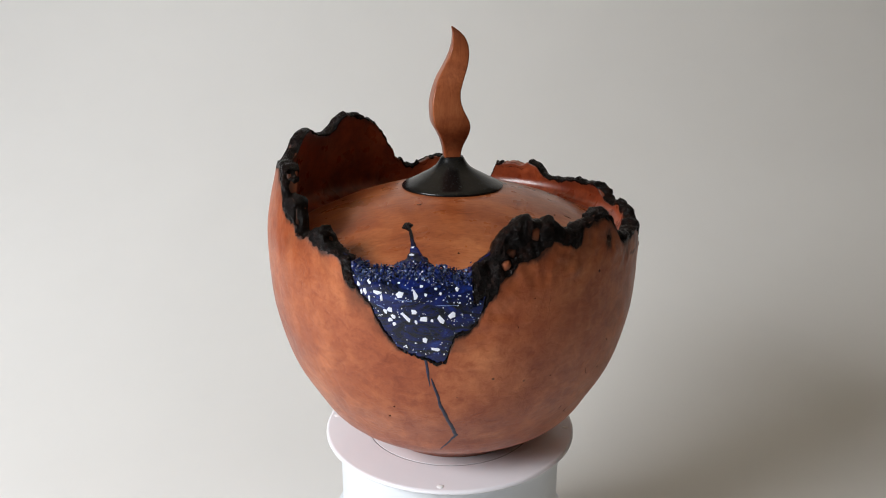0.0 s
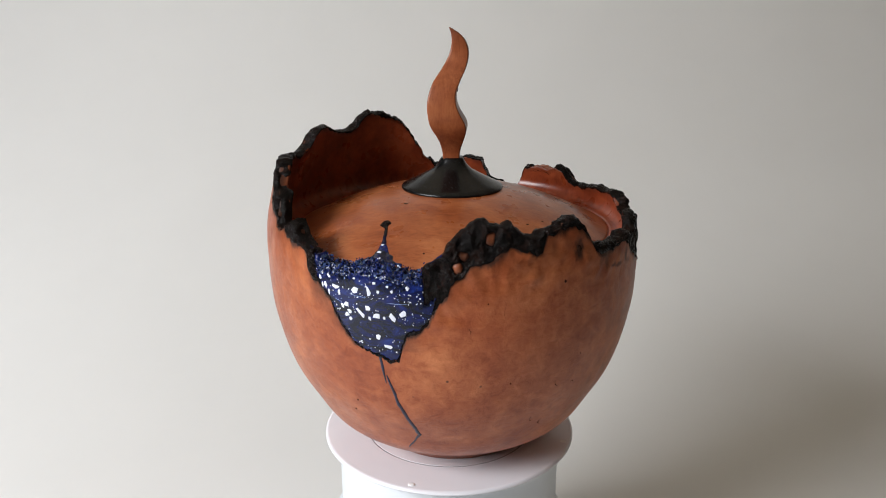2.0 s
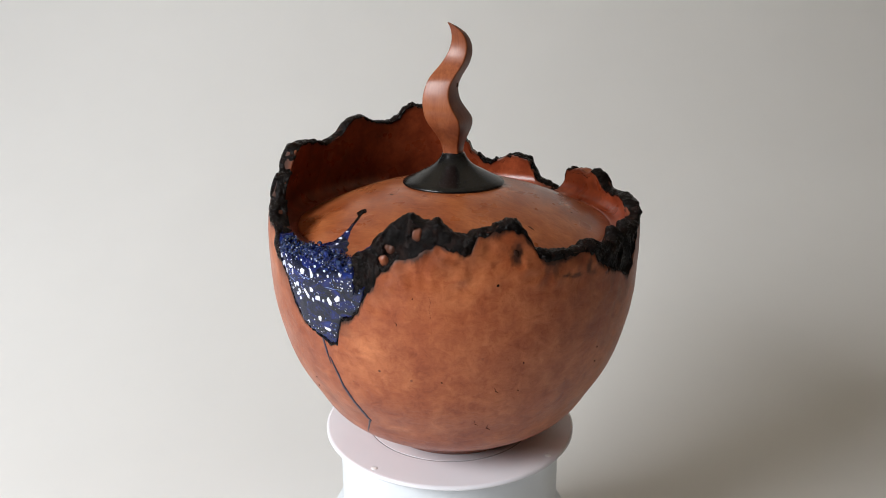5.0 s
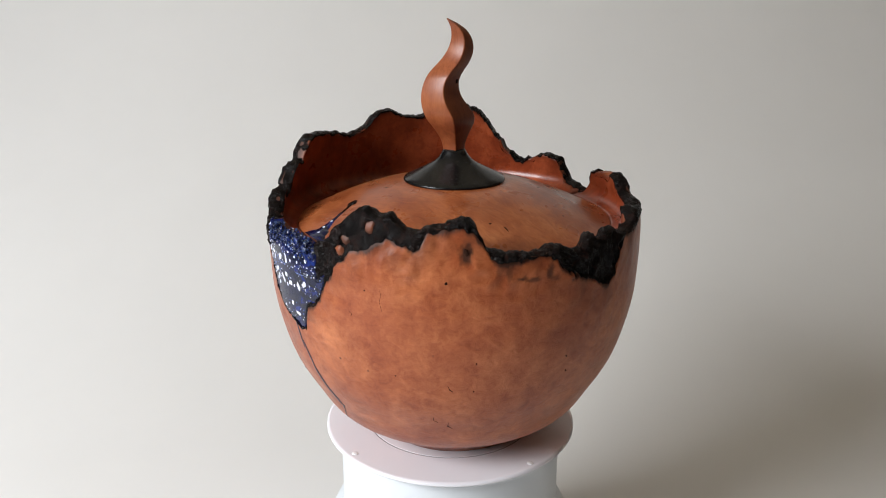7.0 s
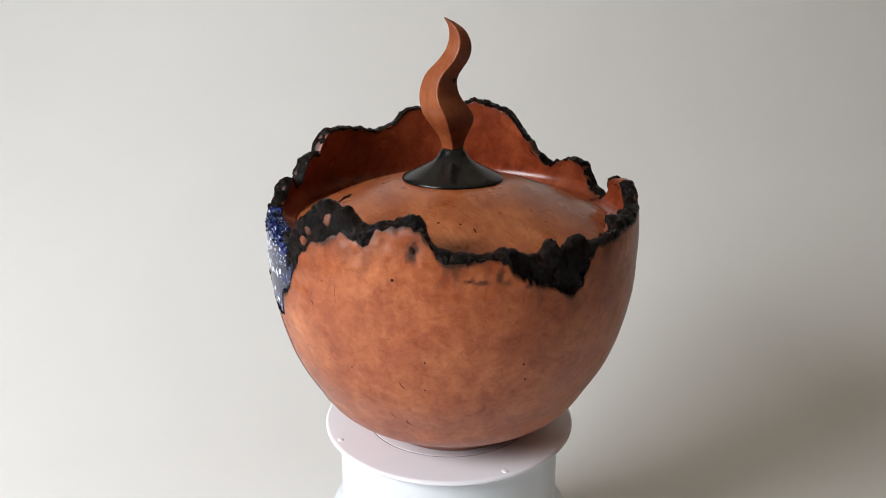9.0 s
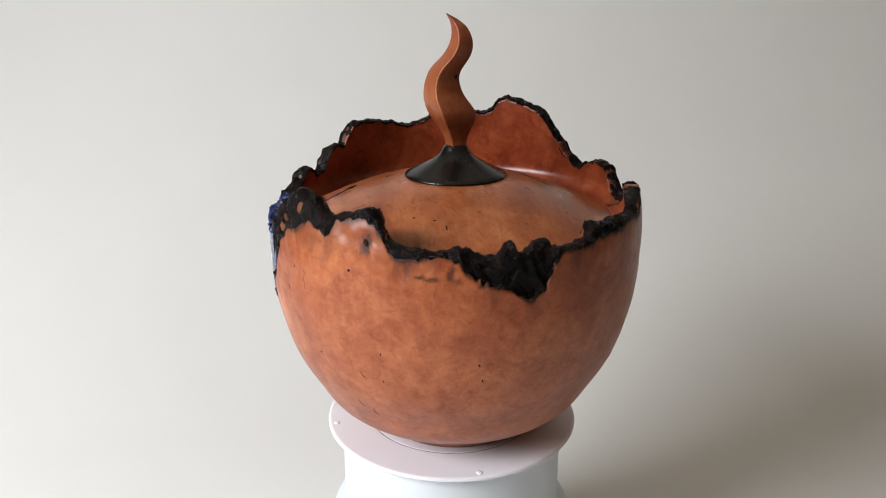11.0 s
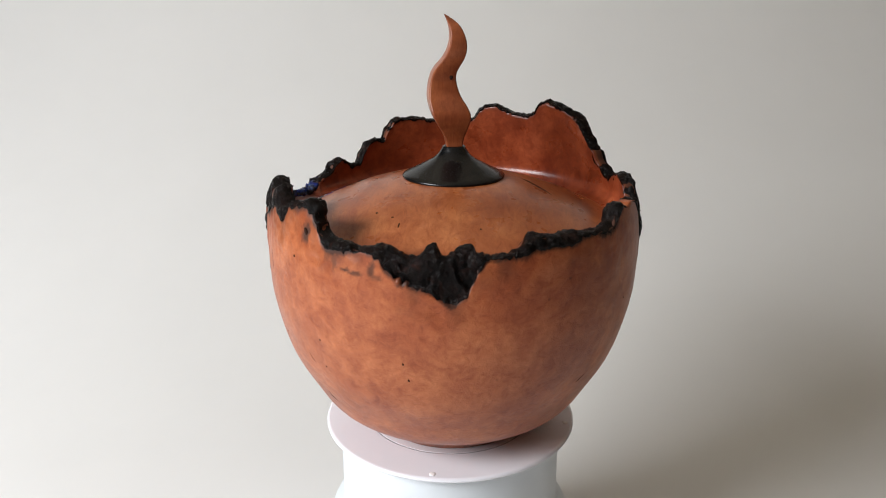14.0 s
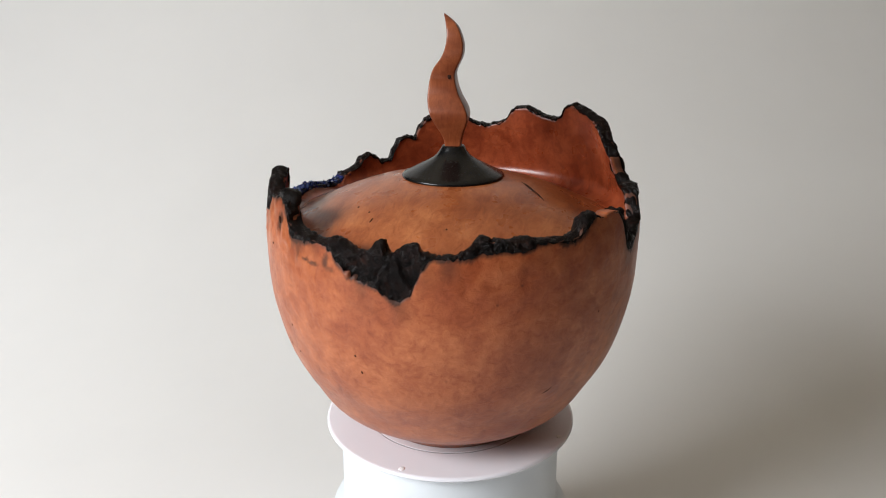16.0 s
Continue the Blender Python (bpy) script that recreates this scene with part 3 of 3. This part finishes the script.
def chip_mesh(place, deg, z, w, h, turn, sides, rng):
    """A flat broken chip with a bevelled edge, laid on a surface."""
    c = place(deg, z, 0.0)
    up = (place(deg, z, 0.001) - c).normalized()
    along = Vector((0, 0, 1)).cross(up).normalized()
    high = up.cross(along)
    ring = []
    for k in range(sides):
        a = 2 * math.pi * (k + rng.uniform(-0.42, 0.42)) / sides
        q = rng.uniform(0.82, 1.12)
        x, y = math.cos(a) * w / 2 * q, math.sin(a) * h / 2 * q
        ring.append((x * math.cos(turn) - y * math.sin(turn), x * math.sin(turn) + y * math.cos(turn)))
    verts = []
    for s, l in ((1.0, -0.0004), (1.0, 0.00034), (0.86, 0.00044)):
        verts += [tuple(c + along * x * s + high * y * s + up * l) for x, y in ring]
    faces = grid_faces(3, sides, True) + [tuple(range(2 * sides, 3 * sides))]
    return verts, faces


def granules(count):
    """Crushed stone heaped along the broken top of the inlay."""
    rng = random.Random(4)
    base = bmesh.new()
    bmesh.ops.create_icosphere(base, subdivisions=1, radius=1.0)
    bv, bf = [v.co.copy() for v in base.verts], [[v.index for v in f.verts] for f in base.faces]
    base.free()
    verts, faces = [], []
    for _ in range(count):
        deg = rng.uniform(244.0, 274.8)
        zr = edge_height(deg)
        r = wall_radius(zr)
        q = rng.random()
        if q < 0.36:
            z = zr - rng.uniform(0.0, 0.012)
            rr = r - THICK - rng.uniform(-0.0002, 0.0009)
        elif q < 0.66:
            depth = rng.random()
            rr, z = r - depth * THICK, zr + 0.0006 + rng.uniform(-0.0004, 0.0010 + 0.0020 * depth * depth)
        else:
            z = zr - abs(rng.gauss(0, 0.0034))
            rr = wall_radius(z) + rng.uniform(-0.0007, 0.0001)
        s = rng.uniform(0.0004, 0.0010) * (1.8 if rng.random() < 0.14 else 1)
        m = Euler((rng.uniform(0, 6), rng.uniform(0, 6), rng.uniform(0, 6))).to_matrix()
        st = Vector((s * rng.uniform(0.7, 1.3), s * rng.uniform(0.5, 1.2), s * rng.uniform(0.4, 0.9)))
        c = Vector((rr * math.cos(radians(deg)), rr * math.sin(radians(deg)), z))
        n = len(verts)
        for v in bv:
            w = v * rng.uniform(0.45, 1.3)
            verts.append(tuple(m @ Vector((w.x * st.x, w.y * st.y, w.z * st.z)) + c))
        faces += [[n + i for i in f] for f in bf]
    return verts, faces


def urn():
    thing = new("urn")
    tagged(thing, "turned burl wood urn with a charred natural edge", "urn")
    body = part("body", urn_body(), WOOD, thing)
    # inside faces take the copy of the wood with shade in its colour
    body.data.materials.append(INNER_WOOD_SHADED)
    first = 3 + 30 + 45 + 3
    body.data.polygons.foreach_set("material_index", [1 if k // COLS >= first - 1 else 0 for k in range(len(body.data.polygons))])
    burnt = body.data.attributes.new("scorch", "FLOAT", "POINT")
    burnt.data.foreach_set("value", [scorch(v.co) for v in body.data.vertices])
    part("bark_rim", bark_rim(), CHAR, thing, "black charred bark edge")
    inlay = part("inlay", inlay_shell(), RESIN, thing, "polished dark blue resin inlay")
    # larger white chips: degrees, height, width, height, turn
    rng = random.Random(11)
    big = [(256.5, 74.5, 4.6, 3.8, 0.2), (260.5, 74.9, 3.4, 5.0, 0.1), (250.6, 74.4, 5.2, 2.6, -0.2), (248.4, 80.8, 2.6, 3.4, 0.3),
           (247.0, 74.6, 2.2, 4.0, 0.2), (253.7, 65.1, 2.8, 3.2, 0.7), (257.9, 61.4, 6.6, 2.8, -0.7), (260.1, 64.7, 3.6, 3.0, 0.0),
           (262.6, 60.6, 4.4, 3.6, 0.3), (266.9, 61.3, 6.0, 2.6, -0.9), (269.7, 63.8, 4.6, 3.6, 0.5), (265.4, 42.8, 5.2, 2.6, -0.2), (252.5, 63.9, 2.2, 3.0, 0.4), (253.8, 59.0, 3.2, 2.4, 0.2), (254.8, 56.6, 2.2, 2.2, 0.0),
           (251.6, 71.6, 1.6, 4.0, 0.1), (246.0, 73.7, 1.5, 3.0, 0.1), (248.2, 70.4, 1.4, 3.4, 0.2), (262.1, 80.3, 2.2, 1.6, 0.1), (266.9, 76.5, 1.7, 1.9, 0.3), (263.2, 75.4, 1.7, 1.9, 0.0), (265.7, 79.2, 1.6, 1.6, 0.0), (260.6, 58.8, 1.6, 2.6, 0.6), (264.7, 60.2, 1.7, 1.8, 0.2), (256.4, 81.6, 1.6, 1.3, 0.2),
           (262.8, 47.9, 3.2, 2.8, 0.4), (254.6, 61.0, 3.2, 2.2, -0.4), (245.2, 78.0, 2.2, 2.8, 0.2), (271.0, 79.4, 2.2, 2.8, 0.1)]
    for d, z, w, h, a in big:
        part("chip", chip_mesh(on_wall, d, z / 1000, w * 1.16 / 1000, h * 1.16 / 1000, a, rng.choice((5, 5, 6)), rng), CHIP, inlay, smooth=False)
    made = 0
    while made < 150:
        d, z = rng.uniform(243, 277), rng.uniform(0.037, 0.087)
        band = math.exp(-((z - 0.0745) / 0.004) ** 2) + math.exp(-((z - 0.0615) / 0.0034) ** 2) + 0.35 * math.exp(-((z - 0.045) / 0.006) ** 2) + 0.5 * math.exp(-((z - 0.083) / 0.003) ** 2) + 0.02
        if z < inlay_low(d) + 0.0015 or inlay_mask(d, z + 0.001, inlay_low(d)) < 0.9 or z > edge_height(d) - 0.003 or rng.random() > band:
            continue
        if any(math.hypot((b[0] - d) * 2.2, b[1] - z * 1000) < 3.2 for b in big):
            continue
        w = rng.uniform(0.0005, 0.0011) * (1.7 if rng.random() < 0.16 else 1)
        part("chip", chip_mesh(on_wall, d, z, w, w * rng.uniform(0.6, 1.3), rng.uniform(0, 3), rng.choice((3, 4, 5)), rng), CHIP if rng.random() < 0.6 else CHIP_BLUE, inlay, smooth=False)
        made += 1
    tagged(part("crushed_stone", granules(2100), GRANULE, inlay, "crushed blue stone crumbs", smooth=False), kind="stuff")
    # pale flow lines in the resin
    for d0, d1, z0, z1 in ((265.5, 271.5, 69.2, 69.8), (255, 259.5, 72.0, 70.6), (250, 252.4, 67.2, 65.8)):
        line = [(d0 + (d1 - d0) * k / 6, (z0 + (z1 - z0) * k / 6 + rng.uniform(-0.3, 0.3)) / 1000) for k in range(7)]
        pts, wid = refine(line, [0.00008, 0.00022, 0.00016, 0.00024, 0.00014, 0.00020, 0.00006], 5, (0.1, 0.0002), d0)
        part("flow_line", ribbon(pts, wid, on_wall, 0.00028), CHIP_BLUE, inlay)
    # the filled crack below the inlay
    main = [(264.0, 0.0225), (265.0, 0.0150), (265.8, 0.0062), (267.0, -0.0004), (268.1, -0.0099), (269.9, -0.0188), (271.0, -0.0245), (269.3, -0.0283), (266.8, -0.0352), (265.0, -0.0410)]
    pts, wid = refine(main, [0.0005, 0.0010, 0.0012, 0.0014, 0.0013, 0.0013, 0.0016, 0.0008, 0.0005, 0.0004], 8, (0.5, 0.0008), 2.0)
    part("crack_fill", ribbon(pts, wid, on_wall, 0.00022), CRACK, thing, "thin blue resin line in a crack")
    pts, wid = refine([(262.6, 0.0360), (263.2, 0.0266), (263.5, 0.0166)], [0.0012, 0.0010, 0.0002], 10, (0.3, 0.0008), 5.0)
    part("crack_fill", ribbon(pts, wid, on_wall, 0.00022), CRACK, thing, "thin blue resin line in a crack")
    # hair cracks and small bark curls
    for line, w in (([(295.4, 0.0745), (295.9, 0.0690), (295.5, 0.0640), (296.2, 0.0590)], 0.00005), ([(313.2, 0.0130), (313.8, 0.0098), (314.9, 0.0082)], 0.00030),
                    ([(308.6, -0.0135), (308.4, -0.0165), (309.8, -0.0185)], 0.00022), ([(313.2, -0.0180), (312.9, -0.0220), (314.6, -0.0245)], 0.00030),
                    ([(44.6, -0.0040), (46.2, -0.0022), (47.8, 0.0000)], 0.00045), ([(286.5, 0.0560), (287.1, 0.0545), (286.9, 0.0528)], 0.0002)):
        pts, wid = refine(line, [w * 0.3] + [w] * (len(line) - 2) + [w * 0.3], 6, (0.25, 0.0004), line[0][0])
        part("bark_line", ribbon(pts, wid, on_wall, 0.00012), PIT, thing)
    # knots and bark specks in the wall: degrees, height, width, height
    for d, z, w, h, a in [(318.0, 95.7, 2.7, 4.8, 0.25), (313.0, 78.5, 1.7, 1.9, 0.0), (349.3, 13.4, 1.0, 2.0, 0.5), (348.1, 24.7, 1.1, 1.6, 0.3), (321.0, 28.6, 0.9, 1.4, 0.2),
                          (320.6, 8.6, 0.9, 1.1, 0.2), (298.6, 17.5, 0.8, 1.0, 0.3), (291.4, 70.5, 0.9, 0.8, 0.1), (60.0, 46.0, 1.0, 1.2, 0.0), (252.0, -2.0, 1.2, 1.0, 0.2), (249.5, -11.0, 1.5, 1.2, 0.4)]:
        part("knot", chip_mesh(lambda p, q, o: on_wall(p, q, o - 0.00014), d, z / 1000, w / 1000, h / 1000, a, 9, rng), PIT, thing, "small dark knot")
    return thing


def out_of_true(thing):
    """The turned form leans a little over its foot."""
    for ob in thing.children_recursive:
        for v in ob.data.vertices:
            k = v.co.z - 0.06
            v.co.x -= 0.0073 * k
            v.co.y += 0.0055 * k


URN = urn()
out_of_true(URN)


# ---- the lid with its finial ----
def lid_top(r):
    return 0.1118 - 2.56 * r * r + 6.7 * max(r - 0.095, 0.0) ** 2


def on_lid(r, deg, out):
    s = 5.12 * r
    k = 1 / math.hypot(1, s)
    rr, z = r + out * s * k, lid_top(r) + out * k
    return Vector((rr * math.cos(radians(deg)), rr * math.sin(radians(deg)), z))


def flame():
    """A twisting flame cut from a square block in two directions. Rows: height, from-to across, from-to in depth (mm)."""
    across = [(127.2, -5.7, 5.1), (133.9, -6.2, 5.4), (139.6, -7.4, 7.2), (143.5, -8.9, 8.8), (147.3, -10.9, 9.9), (151.1, -13.5, 10.4), (154.9, -14.4, 9.4), (158.7, -15.0, 6.9), (166.2, -15.6, 3.5), (173.6, -14.3, 3.2), (181, -11.6, 5.8), (188.3, -6.5, 9.4), (195.6, -2.3, 11.2), (202.8, -0.0, 10.9), (209.9, 0.2, 7.3), (214.9, -1.4, -0.6)]
    deep = [(127.2, -5.2, 5.1), (132.3, -5.5, 5.6), (136.1, -6.6, 6.4), (139.9, -8.8, 7.6), (143.7, -11.2, 8.9), (147.5, -13.4, 10.1), (151.3, -15.2, 10.2), (155, -16.1, 8.6), (158.7, -17.1, 6.4), (162.5, -17.3, 3.8), (169.8, -16.7, 1.3), (177.2, -15.0, 0.3), (180.8, -13.3, 2.0), (188, -7.4, 6.0), (195.2, -4.5, 7.0), (202.3, -3.9, 5.3), (209.3, -5.0, 1.9), (214.9, -7.3, -6.6)]

    def at(keys, z, c):
        zs, vs = [k[0] for k in keys], [k[c] for k in keys]
        return float(np.interp(z, zs, vs))

    def soft(keys, z, c):
        return sum(at(keys, z + d, c) * w for d, w in ((-3, 0.15), (-1.5, 0.25), (0, 0.2), (1.5, 0.25), (3, 0.15))) if z < 211 else at(keys, z, c)

    verts, rows, side = [], 90, 5
    turn = Matrix.Rotation(radians(9.0), 3, "Z")
    for i in range(rows + 1):
        z = 127 + (214.9 - 127) * i / rows
        x0, x1, y0, y1 = soft(across, z, 1), soft(across, z, 2), soft(deep, z, 1), soft(deep, z, 2)
        bev = min(1.1, (x1 - x0) * 0.2, (y1 - y0) * 0.2)
        for cx, cy, a0 in ((x1 - bev, y1 - bev, 0), (x0 + bev, y1 - bev, 90), (x0 + bev, y0 + bev, 180), (x1 - bev, y0 + bev, 270)):
            for k in range(side):
                a = radians(a0 + 90 * k / (side - 1))
                verts.append(tuple(turn @ Vector((cx + bev * math.cos(a), cy + bev * math.sin(a), z)) / 1000))
    n = side * 4
    faces = grid_faces(rows + 1, n, True) + [tuple(range(rows * n, rows * n + n)), tuple(range(n - 1, -1, -1))]
    return verts, faces


def lid():
    thing = new("lid")
    tagged(thing, "domed burl wood lid with a black collar and flame finial", "lid")
    edge = 0.1066
    prof = [(0.0, 0.0800), (edge - 0.001, 0.0800), (edge, 0.0808), (edge, lid_top(edge) - 0.0003), (edge - 0.0003, lid_top(edge))]
    prof += [(r, lid_top(r)) for r in ((edge - 0.0003) * (1 - k / 60) for k in range(1, 61))]
    part("dome", lathe(prof, 200), LID_WOOD, thing)
    z0 = 0.1082
    collar = [(0.0, z0), (0.0335, z0), (0.0345, z0 + 0.0005), (0.03475, z0 + 0.0014), (0.0342, z0 + 0.0023), (0.0310, z0 + 0.0039), (0.0270, z0 + 0.0058), (0.0225, z0 + 0.0082), (0.0180, z0 + 0.0105),
              (0.0145, z0 + 0.0125), (0.0118, z0 + 0.0146), (0.0099, z0 + 0.0169), (0.0085, z0 + 0.0192), (0.0078, z0 + 0.0206), (0.0073, z0 + 0.0213), (0.0066, z0 + 0.0215), (0.0, z0 + 0.0215)]
    part("collar", lathe(collar, 128), EBONY, thing, "glossy black turned collar")
    part("finial", flame(), FLAME_WOOD, thing, "reddish-brown carved flame finial")
    # dark knot on one face of the finial
    back = Matrix.Rotation(radians(-9.0), 3, "Z")
    face = max((back @ Vector(v.co)).x for v in thing.children[-1].data.vertices if abs(v.co.z - 0.1755) < 0.001)
    turned = Matrix.Rotation(radians(9.0), 3, "Z")
    part("knot", chip_mesh(lambda p, q, o: turned @ Vector((face + o - 0.00025, p, q)), -0.0028, 0.1755, 0.0024, 0.0042, 0.1, 9, random.Random(8)), PIT, thing, "small dark knot")
    # blue line that runs on from the inlay to a small knot
    pts, wid = refine([(0.1062, 257.5), (0.1000, 257.4), (0.0945, 256.4), (0.0905, 255.2), (0.0860, 253.8), (0.0815, 252.5)], [0.0165, 0.0085, 0.0038, 0.0024, 0.0013, 0.0012], 10, (0.0002, 0.30), 3.0, 0.25)
    part("crack_fill", ribbon(pts, wid, on_lid, 0.00025), RESIN, thing, "blue resin line across the lid")
    pts, wid = refine([(0.0835, 253.0), (0.0800, 251.8), (0.0770, 250.6), (0.0752, 249.2), (0.0735, 248.0), (0.0715, 247.6), (0.0698, 248.6)], [0.0010, 0.0013, 0.0010, 0.0016, 0.0036, 0.0040, 0.0024], 8, (0.0002, 0.2), 6.0, 0.25)
    part("knot", ribbon(pts, wid, on_lid, 0.0003), CHAR, thing, "dark filled knot")
    rng = random.Random(5)
    for r, d, w, h in ((0.0964, 255.6, 3.0, 2.4), (0.0905, 255.0, 2.6, 1.6), (0.1010, 257.2, 2.4, 2.0)):
        part("chip", chip_mesh(lambda p, q, o: on_lid(q, p, o), d, r, w / 1000, h / 1000, 0.3, 5, rng), CHIP, thing, smooth=False)
    for r, d, w, h, a in ((0.0816, -22.3, 0.9, 5.0, 0.25), (0.0742, -38.5, 1.8, 1.6, 0.2), (0.0752, -28.2, 1.6, 1.3, 0.3), (0.0822, 13.0, 1.0, 1.4, 0.2), (0.0479, 243.8, 3.4, 1.2, 0.1), (0.0936, -87.9, 1.3, 1.3, 0.0)):
        part("knot", chip_mesh(lambda p, q, o: on_lid(q, p, o - 0.00022), d, r, w * 1.05 / 1000, h * 1.1 / 1000, a, 8, rng), PIT, thing, "small dark knot")
    pts, wid = refine([(0.0470, 95.0), (0.0530, 87.0), (0.0600, 81.0), (0.0680, 75.0)], [0.0005, 0.0016, 0.0012, 0.0003], 8, (0.0008, 1.2), 4.0)
    part("knot", ribbon(pts, wid, on_lid, 0.00012), PIT, thing, "dark bark streak")
    return thing


LID = lid()
out_of_true(LID)

# the urn sits a little off the platter's centre
OFF = Vector((0.0017, 0.0017, 0.0))


def motions():
    def about(a, z):
        p = Matrix.Rotation(radians(a), 3, "Z") @ OFF
        return pose(p.x, p.y, z, 0, 0, a)

    walk(PLATTER, [(t, pose(0, 0, 0, 0, 0, a)) for t, a in TURN])
    walk(URN, [(t, about(a, LIFT)) for t, a in TURN])
    walk(LID, [(t, about(a, LIFT)) for t, a in TURN])


motions()
